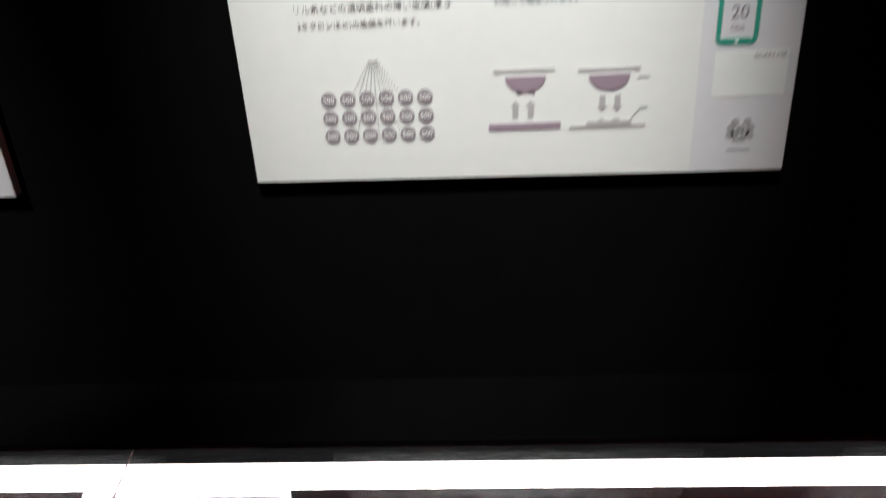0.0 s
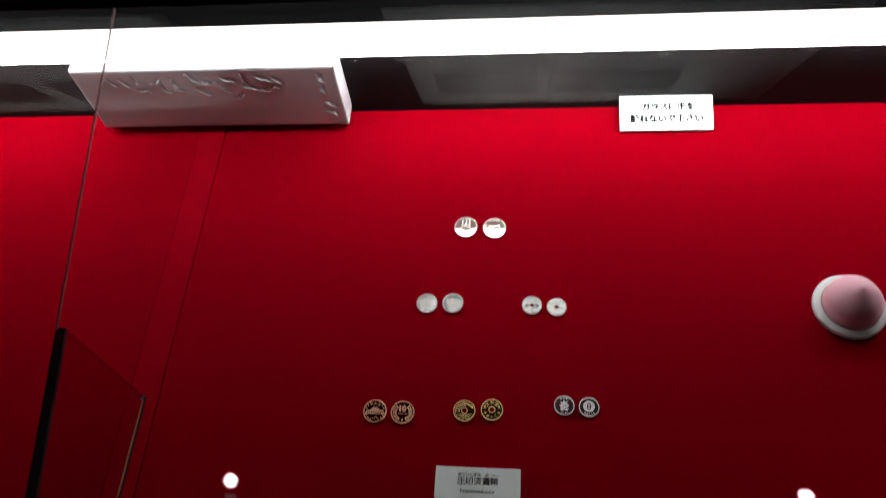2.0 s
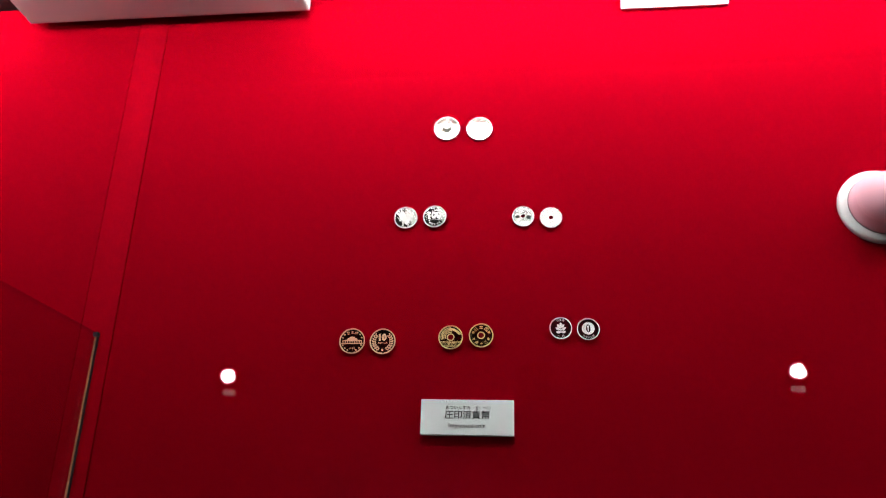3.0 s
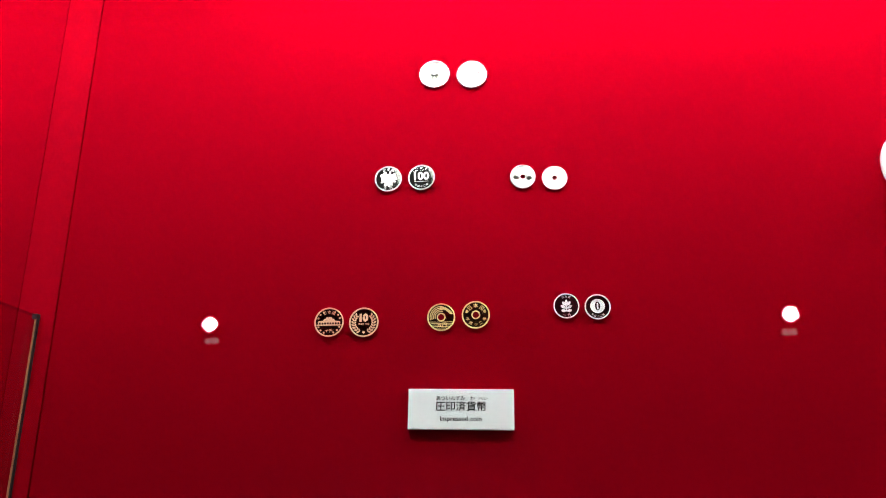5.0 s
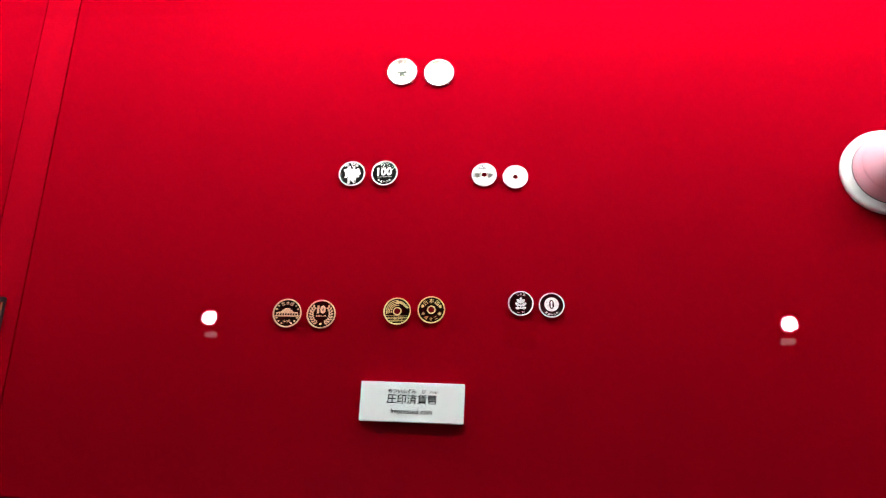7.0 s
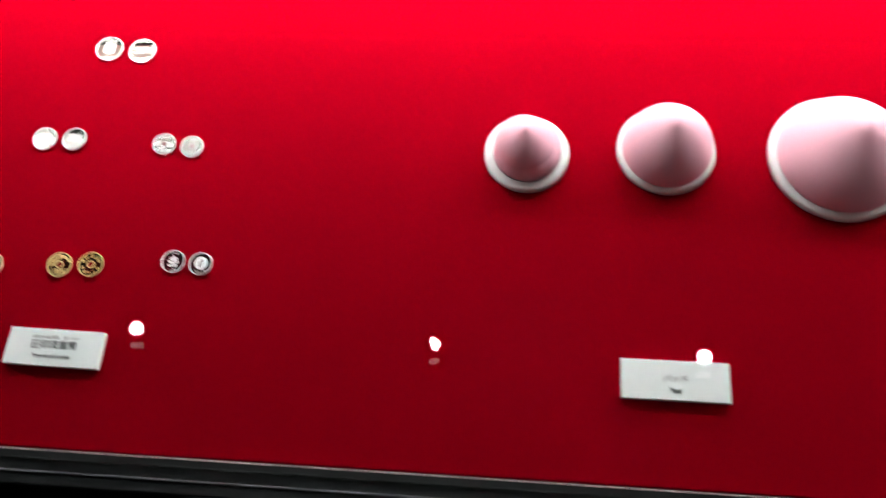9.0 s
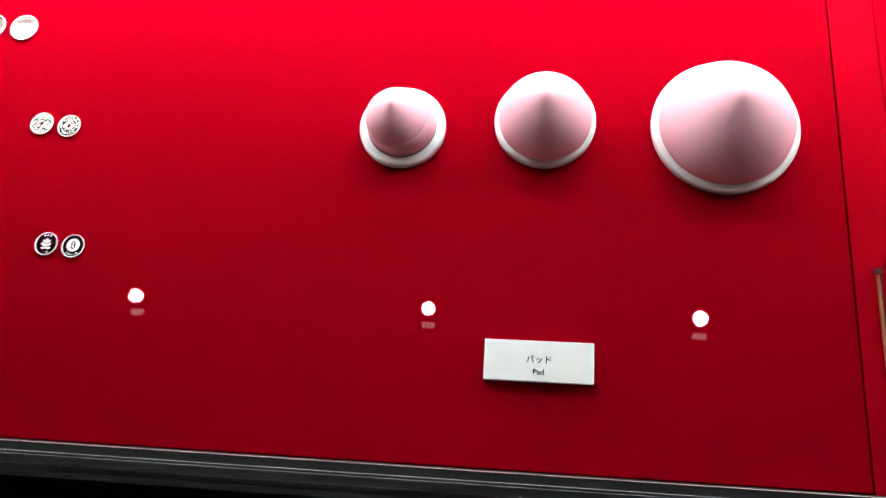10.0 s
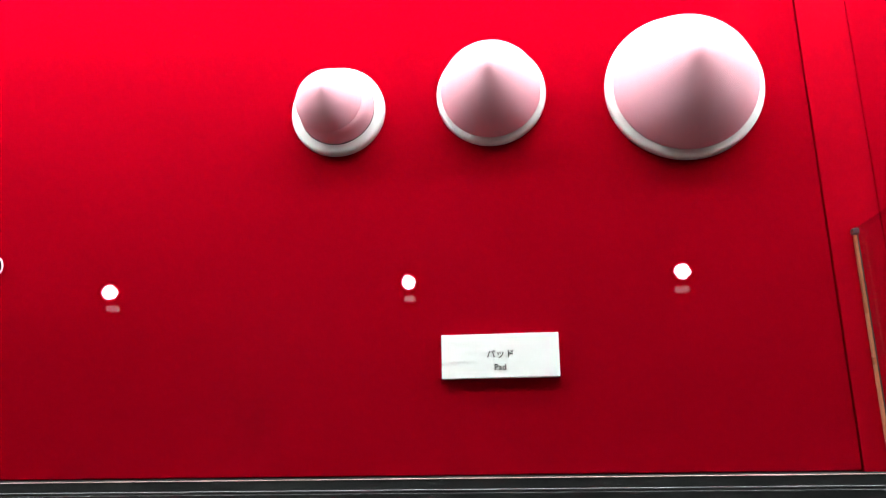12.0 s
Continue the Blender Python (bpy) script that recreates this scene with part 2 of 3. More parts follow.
# ---- room ----
X0, X1, Y0, TOP = -3.2, 3.4, -3.4, 3.3
tagged(part("floor", cube((X0, Y0, -0.1), (X1, WALL + 0.15, 0.0)), CARPET, None), "dark grey carpeted exhibition room floor", "floor", kind="structure")
tagged(part("wall_north", cube((X0, WALL, 0.0), (X1, WALL + 0.15, TOP)), BLACK_WALL, None), "matt black painted wall behind the display case", "wall", kind="structure")
tagged(part("wall_south", cube((X0, Y0 - 0.15, 0.0), (X1, Y0, TOP)), ROOM, None), "dark painted room wall", "wall", kind="structure")
tagged(part("wall_west", cube((X0 - 0.15, Y0, 0.0), (X0, WALL, TOP)), ROOM, None), "dark painted room wall", "wall", kind="structure")
tagged(part("wall_east", cube((X1, Y0, 0.0), (X1 + 0.15, WALL, TOP)), ROOM, None), "dark painted room wall", "wall", kind="structure")
tagged(part("ceiling", cube((X0, Y0, TOP), (X1, WALL + 0.15, TOP + 0.12)), ROOM, None), "dark painted exhibition room ceiling", "ceiling", kind="structure")


def lamp_light(lamp, x, y, z, poster_x):
    spot = bpy.data.lights.new("poster_spot", "SPOT")
    spot.energy, spot.spot_size, spot.spot_blend, spot.shadow_soft_size, spot.color = SPOT_WATTS, radians(27), 1.0, 0.012, (0.975, 1.0, 0.965)
    ob = new("poster_spot", spot)
    ob.matrix_basis = look((x, y + 0.08, z - 0.03), (poster_x, WALL, 1.48))
    return lamp


def ceiling_lamp(x, y, z, aim, depth, poster_x):
    """A can spotlight whose lens sits depth above the mouth of its tube, turned towards aim. A large depth is an added
    blocker.
    """
    lamp = thing("ceiling_spotlight", "black cylindrical ceiling spotlight with glowing white lens", "spotlight", "ceiling spotlights", (x, y, TOP))
    way = (Vector(aim) - Vector((x, y, z))).normalized()
    m = Matrix.Translation((x, y, z)) @ way.to_track_quat("-Z", "Y").to_matrix().to_4x4()
    bm = bmesh.new()
    prism(bm, [(0.025 * (abs(math.cos(a)) ** 0.6) * math.copysign(1, math.cos(a)), 0.025 * (abs(math.sin(a)) ** 0.6) * math.copysign(1, math.sin(a))) for a in [2 * math.pi * (k + 0.5) / 32 for k in range(32)]], -0.002, 0.002, m)
    part("lens", bm, LENS, lamp, "glowing white lens")
    bm = lathe(bmesh.new(), [(0.027, -depth), (0.027, 0.004), (0.0, 0.004), (0.0, 0.008), (0.036, 0.008), (0.036, -depth)], 32, closed=True)
    bmesh.ops.transform(bm, matrix=m, verts=bm.verts)
    part("housing", bm, BAFFLE, lamp)
    bm = lathe(bmesh.new(), [(0.0, z + 0.01), (0.008, z + 0.01), (0.008, TOP), (0.0, TOP)], 12)
    bmesh.ops.transform(bm, matrix=Matrix.Translation((x, y, 0)), verts=bm.verts)
    part("stem", bm, BLACK_METAL, lamp)
    if depth > 0.1:
        ax = (Vector((1, 0, 0)) - way * way.x).normalized()
        side = Matrix.Translation((x, y - 0.066, z)) @ Matrix((ax, ax.cross(way), -way)).transposed().to_4x4()
        # added glowing plate for the lens's ghost reflection; no real lamp part
        part("lens_ghost", cube((-0.025, -0.012, -0.004), (0.025, 0.012, 0.002), 0.002, side), LENS_GHOST, lamp, "dim glowing plate added for the lens's ghost reflection")
        # added black sleeve that hides the ghost plate from the left
        bm = lathe(bmesh.new(), [(0.0272, -depth), (0.0272, 0.004), (0.0, 0.004), (0.0, 0.008), (0.0288, 0.008), (0.0288, -depth)], 32, closed=True)
        bmesh.ops.transform(bm, matrix=side, verts=bm.verts)
        part("ghost_shield", bm, BAFFLE, lamp)
        return lamp_light(lamp, x, y, z, poster_x)
    # glowing plate and its arm, added as the lens's ghost reflection
    part("lens_ghost", cube((x - 0.025, y - 0.078, z - 0.004), (x + 0.025, y - 0.054, z + 0.004), 0.003), LENS_GHOST, lamp, "dim glowing plate added for the lens's ghost reflection")
    part("bracket", cube((x - 0.008, y - 0.066, z + 0.004), (x + 0.008, y + 0.002, z + 0.010)), BLACK_METAL, lamp)
    return lamp_light(lamp, x, y, z, poster_x)


ceiling_lamp(*LAMPS[0], (-0.45, 0.62, 0.5), 0.004, -0.83)
# deep tilted tube added to block this lens's reflection from viewpoints further left
ceiling_lamp(*LAMPS[1], (LAMPS[1][0] + 0.362, 0.62, 0.46), 0.42, 0.11)
ceiling_lamp(*LAMPS[2], (0.60, 0.62, 0.5), 0.004, 1.12)

# ---- display case ----
case = thing("display_case", "long black museum display case with sloping glass and red felt deck", "display case", at=(0.2, 0.7, 0.0))
CX0, CX1 = -1.45, 1.85
part("cabinet", cube((CX0, FRONT - 0.024, 0.08), (CX1, WALL - 0.003, DECK - 0.030), 0.003), BLACK_PANEL, case, "black cabinet body")
part("plinth", cube((CX0 + 0.03, FRONT + 0.04, 0.0), (CX1 - 0.03, WALL - 0.01, 0.08)), BLACK_METAL, case)
part("back_panel", cube((CX0, BACK, DECK - 0.030), (CX1, WALL - 0.003, 0.968)), BLACK_PANEL, case, "black satin back panel")
part("end_panel", cube((CX0 - 0.012, FRONT - 0.026, DECK - 0.03), (CX0, WALL - 0.003, 0.985)), BLACK_PANEL, case)
part("end_panel", cube((CX1, FRONT - 0.026, DECK - 0.03), (CX1 + 0.012, WALL - 0.003, 0.985)), BLACK_PANEL, case)
part("ledge", cube((CX0, 0.858, 0.9715), (CX1, WALL - 0.003, 0.985), 0.0015), LEDGE, case, "black metal ledge above the glass")
part("soffit", cube((CX0, 0.868, 0.9685), (CX1, BACK, 0.9715)), SOFFIT, case, "white underside of the ledge")
part("light_strip", cube((CX0 + 0.002, 0.9335, 0.8322), (CX1 - 0.002, BACK, 0.8785), 0.001), DIFFUSER, case, "glowing white light strip")
part("strip_cap", cube((CX0 + 0.002, 0.9331, 0.8788), (CX1 - 0.002, BACK, 0.8796)), LEDGE, case, "black cap on the light strip")
part("ledge_light", cube((CX0 + 0.004, 0.9000, 0.9672), (CX1 - 0.004, 0.9265, 0.9684)), UNDER, case, "white light strip under the ledge")
# added, unseen: sets how bright the mirror fields of the coins look
part("ledge_fill", cube((CX0 + 0.004, 0.9271, 0.9674), (CX1 - 0.004, 0.9480, 0.9684)), UNDER_FILL, case, "dim glowing surface added behind the ledge light")
# added emitter, hidden from view, that brightens the back of the deck
part("strip_fill_light", cube((CX0 + 0.004, 0.9325, 0.8312), (CX1 - 0.004, 0.9482, 0.8320)), FILL, case, "bright downward emitter added under the strip")
part("subdeck", cube((CX0, FRONT + 0.002, DECK - 0.030), (CX1, BACK, DECK - 0.012)), BLACK_PANEL, case)
for a, b in BAYS:
    part("felt_panel", cube((a + 0.0013, FRONT + 0.0022, DECK - 0.012), (b - 0.0013, BACK - 0.0005, DECK), 0.0008), FELT, case, "red felt deck panel")
for a, b in zip(BAYS, BAYS[1:]):
    lo, hi = (a[1] - 0.0007, b[0]) if a[1] < 0 else (a[1], b[0] + 0.0007)
    part("divider_strip", cube((lo, FRONT, DECK - 0.012), (hi, BACK - 0.0005, DECK - 0.0002), 0.0003), FELT_STRIP, case, "red felt divider strip")
# front rail: a flat black ledge that carries the upright front glass in a narrow metal foot
FG = FRONT - 0.0077
rail = [(FRONT + 0.0015, DECK - 0.03), (FRONT + 0.0015, DECK + 0.0016), (FRONT + 0.0005, DECK + 0.0026), (FG - 0.0170, DECK + 0.0026), (FG - 0.0182, DECK + 0.0014), (FG - 0.0186, DECK - 0.030), (FG - 0.0160, DECK - 0.034), (FG, DECK - 0.034)]
part("front_rail", extrude_x(bmesh.new(), rail, CX0, CX1), RAIL, case, "matt black metal front rail")
for yb in (FG + 0.0008, FG - 0.0078):
    part("bead", extrude_x(bmesh.new(), [(yb + 0.0006 * math.cos(a), DECK + 0.0030 + 0.0006 * math.sin(a)) for a in [2 * math.pi * k / 10 for k in range(10)]], CX0, CX1), BEAD, case, "thin polished metal bead")
# pale line added for the light along the front glass edge
part("lit_edge_line", extrude_x(bmesh.new(), [(FRONT + 0.0001, DECK + 0.0022), (FRONT + 0.0007, DECK + 0.0020), (FRONT + 0.0007, DECK + 0.0029), (FRONT + 0.0001, DECK + 0.0031)], CX0, CX1), EDGE_LIT, case, "thin pale line painted as the lit glass edge")
cuts = [CX0 + 0.002, FINS[0], FINS[1], CX1 - 0.002]
TH = 0.0062
for a, b in zip(cuts, cuts[1:]):
    a, b = a + 0.0009, b - 0.0009
    y0, y1 = FG - 0.012, 0.866
    part("glass_pane", extrude_x(bmesh.new(), [(y0, glass_z(y0)), (y1, glass_z(y1)), (y1, glass_z(y1) + TH), (y0, glass_z(y0) + TH)], a, b), GLASS, case, "sloping clear glass pane").visible_shadow = False
    part("front_glass", extrude_x(bmesh.new(), [(FG - 0.0060, DECK + 0.0030), (FG, DECK + 0.0030), (FG - 0.0045, glass_z(FG - 0.0045) - 0.0006), (FG - 0.0105, glass_z(FG - 0.0105) - 0.0006)], a, b), FRONT_GLASS, case, "upright clear glass front").visible_shadow = False
for x in FINS:
    y0, y1 = FRONT + 0.002, 0.5625
    for lo, hi, mat, text in ((-0.0006, 0.0006, SEAL, "thin clear silicone glass joint"), (-0.00085, -0.00062, PANE_EDGE, "dark pane edge"), (0.00062, 0.00085, PANE_EDGE, "dark pane edge")):
        part("joint_seal", extrude_x(bmesh.new(), [(0.5585, glass_z(0.5585) + TH - 0.0014), (0.866, glass_z(0.866) + TH - 0.0014), (0.866, glass_z(0.866) + TH + 0.0003), (0.5585, glass_z(0.5585) + TH + 0.0003)], x + lo, x + hi), mat, case, text)
    fin = part("support_fin", extrude_x(bmesh.new(), [(y0, DECK + 0.0025), (y1, DECK + 0.0025), (y1, glass_z(y1) - 0.0045), (y0, glass_z(y0) - 0.0045)], x - 0.003, x + 0.003), FIN_GLASS, case, "upright clear glass support fin")
    fin.visible_shadow = False
    part("gasket", extrude_x(bmesh.new(), [(y0, glass_z(y0) - 0.0045), (y1, glass_z(y1) - 0.0045), (y1, glass_z(y1) - 0.0005), (y0, glass_z(y0) - 0.0005)], x - 0.0042, x + 0.0042), GASKET, fin, "black rubber gasket")
    part("polished_edge", extrude_x(bmesh.new(), [(y0, DECK - 0.0012), (y1, DECK - 0.0012), (y1, DECK + 0.0025), (y0, DECK + 0.0025)], x - 0.0009, x + 0.0007), CHANNEL, fin, "polished amber-tinted glass edge")
    part("edge_black_strip", extrude_x(bmesh.new(), [(y0, DECK - 0.0012), (y1, DECK - 0.0012), (y1, DECK + 0.0025), (y0, DECK + 0.0025)], x + 0.0009, x + 0.0017), GASKET, fin, "narrow black strip along the foot")
    part("corner_clip", cube((x - 0.0022, y1 - 0.0020, DECK), (x + 0.0022, y1 + 0.0022, DECK + 0.0046), 0.0005), GASKET, fin, "small black corner clip")
    part("edge_line", cube((x - 0.0030, y1, DECK + 0.0025), (x + 0.0030, y1 + 0.0008, glass_z(y1) - 0.0045)), FIN_GLASS, fin)


# ---- coins ----
def coin(name, label, x, y, diameter, metals, design, hole=0.0, turn=0.0, lean=0.0):
    """A struck coin with a mirror field, a raised rim and frosted relief; design adds the relief on a disc of radius 1."""
    field, frost = metals
    r = diameter / 2
    c = thing(name, label, "coin", "struck coins on red felt", (x, y, DECK))
    m = pose(x, y, DECK + abs(math.sin(radians(lean))) * r, 0, lean, turn) @ Matrix.Diagonal((1, 1, 1.35, 1))
    h = hole / 2
    if hole:
        prof = [(h, 0.0), (r - 0.0003, 0.0), (r, 0.0003), (r, 0.0013), (r - 0.0006, 0.0013), (h, 0.0013)]
        bm = lathe(bmesh.new(), prof, 48, closed=True)
    else:
        bm = lathe(bmesh.new(), [(0.0, 0.0), (r - 0.0003, 0.0), (r, 0.0003), (r, 0.0013), (0.0, 0.0013)], 48)
    bmesh.ops.transform(bm, matrix=m, verts=bm.verts)
    part("disc", bm, field, c, "mirror-polished field")
    bm = lathe(bmesh.new(), [(r * 0.90, 0.0012), (r * 0.905, 0.00165), (r * 0.93, 0.00180), (r * 0.98, 0.00180), (r * 1.004, 0.0015), (r * 1.004, 0.0012)], 48, closed=True)
    if hole:
        lathe(bm, [(h * 0.99, 0.0012), (h * 1.0, 0.0017), (h * 1.35, 0.0017), (h * 1.42, 0.0012)], 28, closed=True)
    bmesh.ops.transform(bm, matrix=m, verts=bm.verts)
    part("rim", bm, frost, c, "raised frosted rim")
    bm = bmesh.new()
    design(bm)
    bmesh.ops.transform(bm, matrix=m @ Matrix.Translation((0, 0, 0.0012)) @ Matrix.Diagonal((r, r, 0.0003, 1)), verts=bm.verts)
    part("relief", bm, frost, c, "frosted raised relief")
    return c


def ring_text(bm, body, radius, size, middle, step, outward=True):
    """Characters set round a coin, the middle of the row at the angle middle (degrees)."""
    n = len(body)
    for k, ch in enumerate(body):
        a = middle + (((n - 1) / 2 - k) if outward else (k - (n - 1) / 2)) * step
        letters(bm, ch, size, pose(radius * math.cos(radians(a)), radius * math.sin(radians(a)), 0.5, 0, 0, a - 90 if outward else a + 90), 0.5)


def flower(bm, cx, cy, r, turn=0.0):
    for k in range(5):
        a = turn + 2 * math.pi * k / 5
        prism(bm, ngon(cx + 0.55 * r * math.cos(a), cy + 0.55 * r * math.sin(a), 0.46 * r, 14, 0, 1.0, 0.8, a), 0, 1)
    prism(bm, ngon(cx, cy, 0.2 * r, 10), 0, 1.3)


def design_500_plant(bm):
    for dx, lift in ((0, 0.30), (-0.30, 0.12), (0.30, 0.12)):
        for k in range(4):
            prism(bm, ngon(dx, lift - 0.05 + 0.15 * k - 0.02 * abs(dx), 0.11 - 0.015 * k, 10), 0, 1)
    for a, l in ((-90, 0.45), (-30, 0.5), (-150, 0.5), (25, 0.42), (155, 0.42)):
        prism(bm, leaf(0, -0.05, l, 0.42, radians(a)), 0, 0.8)
    ring_text(bm, "日本国", 0.74, 0.24, 90, 22)
    ring_text(bm, "五百円", 0.74, 0.24, -90, 22, False)


def design_500_value(bm):
    letters(bm, "500", 0.62, pose(0, 0.04, 0.5), 0.5, 1.05, 0.025)
    for s in (-1, 1):
        for k in range(4):
            prism(bm, leaf(s * 0.62, 0.34 - 0.24 * k, 0.22, 0.12, radians(90 - s * 50)), 0, 0.8)
    arc_band(bm, 0.74, 0.80, radians(60), radians(120), 0, 0.7, 10)
    ring_text(bm, "平成十二年", 0.74, 0.2, -90, 17, False)


def design_100_blossom(bm):
    flower(bm, -0.24, 0.16, 0.40, 0.3)
    flower(bm, 0.30, 0.08, 0.38, 1.0)
    flower(bm, -0.02, -0.30, 0.36, 0.1)
    for a in (20, 75, 160, 210, 250, 300, 335):
        prism(bm, leaf(0.30 * math.cos(radians(a)), 0.30 * math.sin(radians(a)), 0.36, 0.18, radians(a)), 0, 0.7)
    ring_text(bm, "日本国", 0.75, 0.24, 90, 26)
    ring_text(bm, "百円", 0.75, 0.24, -90, 34, False)


def design_100_value(bm):
    letters(bm, "100", 0.8, pose(0, 0.12, 0.5), 0.5, 1.12, 0.03)
    ring_text(bm, "平成十二年", 0.70, 0.19, -90, 18, False)
    prism(bm, [(-0.55, -0.30), (0.55, -0.30), (0.55, -0.33), (-0.55, -0.33)], 0, 0.6)


def design_50_flower(bm):
    for cx in (-0.50, 0.50):
        for k in range(12):
            prism(bm, leaf(cx, -0.06, 0.30, 0.13, 2 * math.pi * k / 12), 0, 0.8)
    prism(bm, leaf(0, -0.35, 0.34, 0.26, radians(-90)), 0, 0.7)
    ring_text(bm, "日本国", 0.72, 0.25, 90, 24)
    ring_text(bm, "五十円", 0.76, 0.22, -90, 22, False)


def design_50_value(bm):
    letters(bm, "50", 0.5, pose(0, 0.58, 0.5), 0.5, 0.52)
    arc_band(bm, 0.34, 0.37, 0, 2 * math.pi, 0, 0.6, 30)
    ring_text(bm, "平成十二年", 0.68, 0.22, -90, 21, False)


def design_10_temple(bm):
    prism(bm, [(-0.78, -0.02), (-0.74, 0.06), (-0.40, 0.10), (-0.34, 0.22), (-0.22, 0.24), (-0.18, 0.34), (0.18, 0.34), (0.22, 0.24), (0.34, 0.22), (0.40, 0.10), (0.74, 0.06), (0.78, -0.02)], 0, 1)
    for k in range(9):
        prism(bm, [(-0.74 + 0.18 * k, -0.16), (-0.68 + 0.18 * k, -0.16), (-0.68 + 0.18 * k, -0.02), (-0.74 + 0.18 * k, -0.02)], 0, 0.8)
    prism(bm, [(-0.84, -0.24), (0.84, -0.24), (0.84, -0.16), (-0.84, -0.16)], 0, 1)
    ring_text(bm, "日本国", 0.68, 0.25, 90, 26)
    ring_text(bm, "十円", 0.60, 0.26, -90, 26, False)
    for a in (20, 40, 60, 120, 140, 160, 205, 225, 245, 295, 315, 335):
        prism(bm, ngon(0.78 * math.cos(radians(a)), 0.78 * math.sin(radians(a)), 0.07, 8), 0, 0.7)


def design_10_value(bm):
    letters(bm, "10", 0.62, pose(0, 0.32, 0.5), 0.5, 0.60, 0.04)
    letters(bm, "平成十二年", 0.2, pose(0, -0.12, 0.5), 0.5, 0.74)
    for s in (-1, 1):
        for k in range(8):
            a = radians(90 - s * (52 + 15 * k))
            prism(bm, leaf(0.66 * math.cos(a), 0.66 * math.sin(a), 0.26, 0.13, a + s * radians(50)), 0, 0.8)
            prism(bm, leaf(0.66 * math.cos(a), 0.66 * math.sin(a), 0.20, 0.11, a + s * radians(140)), 0, 0.8)
    prism(bm, ngon(0, -0.68, 0.09, 10), 0, 0.9)


def design_5_rice(bm):
    for k in range(4):
        arc_band(bm, 0.40 + 0.12 * k, 0.46 + 0.12 * k, radians(75 + 4 * k), radians(195), 0, 0.8, 16)
    for k in range(9):
        a = radians(100 - 9 * k)
        prism(bm, leaf((0.50 + 0.02 * k) * math.cos(a), (0.56) * math.sin(a), 0.26, 0.12, a - radians(25)), 0, 1)
    for k in range(5):
        z = -0.36 - 0.11 * k
        w = math.sqrt(max(0.0, 0.80 - z * z))
        prism(bm, [(-w, z), (w, z), (w, z + 0.035), (-w, z + 0.035)], 0, 0.5)
    letters(bm, "五円", 0.36, pose(0.05, -0.56, 0.8), 0.6)


def design_5_country(bm):
    ring_text(bm, "日本国", 0.66, 0.36, 90, 40)
    ring_text(bm, "平成十二年", 0.68, 0.28, -90, 32, False)
    for a in (22, 158):
        for d in (-24, 0, 24):
            prism(bm, leaf(0.56 * math.cos(radians(a)), 0.56 * math.sin(radians(a)), 0.24, 0.12, radians(a + d)), 0, 0.9)


def design_1_tree(bm):
    prism(bm, [(-0.05, -0.44), (0.05, -0.44), (0.03, 0.36), (-0.03, 0.36)], 0, 1)
    for s in (-1, 1):
        for y0, l, a in ((-0.20, 0.50, 30), (0.02, 0.44, 48), (-0.40, 0.40, 8)):
            prism(bm, leaf(s * 0.03, y0, l, 0.24, radians(90 - s * (90 - a))), 0, 1)
    prism(bm, leaf(0, 0.14, 0.38, 0.22, radians(90)), 0, 1)
    ring_text(bm, "日本国", 0.74, 0.20, 90, 20)
    ring_text(bm, "一円", 0.74, 0.22, -90, 28, False)


def design_1_value(bm):
    outer, inner = ngon(0, 0.06, 0.56, 36), ngon(0, 0.06, 0.38, 36, 0, 0.52, 0.95)
    for k in range(36):
        j = (k + 1) % 36
        prism(bm, [inner[k], outer[k], outer[j], inner[j]], 0, 0.9)
    prism(bm, [(-0.06, -0.20), (0.06, -0.20), (0.06, 0.32), (-0.02, 0.32), (-0.10, 0.22), (-0.06, 0.20)], 0, 1)
    ring_text(bm, "平成十二年", 0.74, 0.20, -90, 17, False)


COINS = [
    ("coin", "pale nickel-brass five hundred yen coin showing a paulownia plant", -0.0203, 0.7718, 0.0265, NICKEL_BRASS, design_500_plant, 0.0, -2),
    ("coin", "pale nickel-brass five hundred yen coin showing its value", 0.0121, 0.7702, 0.0265, NICKEL_BRASS, design_500_value, 0.0, 3),
    ("coin", "silver hundred yen coin showing cherry blossoms", -0.0590, 0.6748, 0.0226, NICKEL, design_100_blossom, 0.0, 0),
    ("coin", "silver hundred yen coin showing the number 100", -0.0310, 0.6750, 0.0226, NICKEL, design_100_value, 0.0, 0, -2.6),
    ("coin", "silver fifty yen coin with a hole and chrysanthemums", 0.0528, 0.6732, 0.0210, NICKEL, design_50_flower, 0.0040, -3),
    ("coin", "silver fifty yen coin with a hole and the number 50", 0.0787, 0.6712, 0.0210, NICKEL, design_50_value, 0.0040, 0),
    ("coin", "bronze ten yen coin showing a temple hall", -0.1040, 0.5538, 0.0235, BRONZE, design_10_temple, 0.0, 0),
    ("coin", "bronze ten yen coin showing the number 10", -0.0762, 0.5532, 0.0235, BRONZE, design_10_value, 0.0, 0),
    ("coin", "yellow brass five yen coin with a hole and rice ear", -0.0150, 0.5562, 0.0220, BRASS, design_5_rice, 0.0050, 0),
    ("coin", "yellow brass five yen coin with a hole and lettering", 0.0122, 0.5576, 0.0220, BRASS, design_5_country, 0.0050, 0),
    ("coin", "aluminium one yen coin showing a young tree", 0.0828, 0.5634, 0.0200, ALUMINIUM, design_1_tree, 0.0, 0),
    ("coin", "aluminium one yen coin showing the number 1", 0.1068, 0.5622, 0.0200, ALUMINIUM, design_1_value, 0.0, 0),
]
for row in COINS:
    coin(*row)


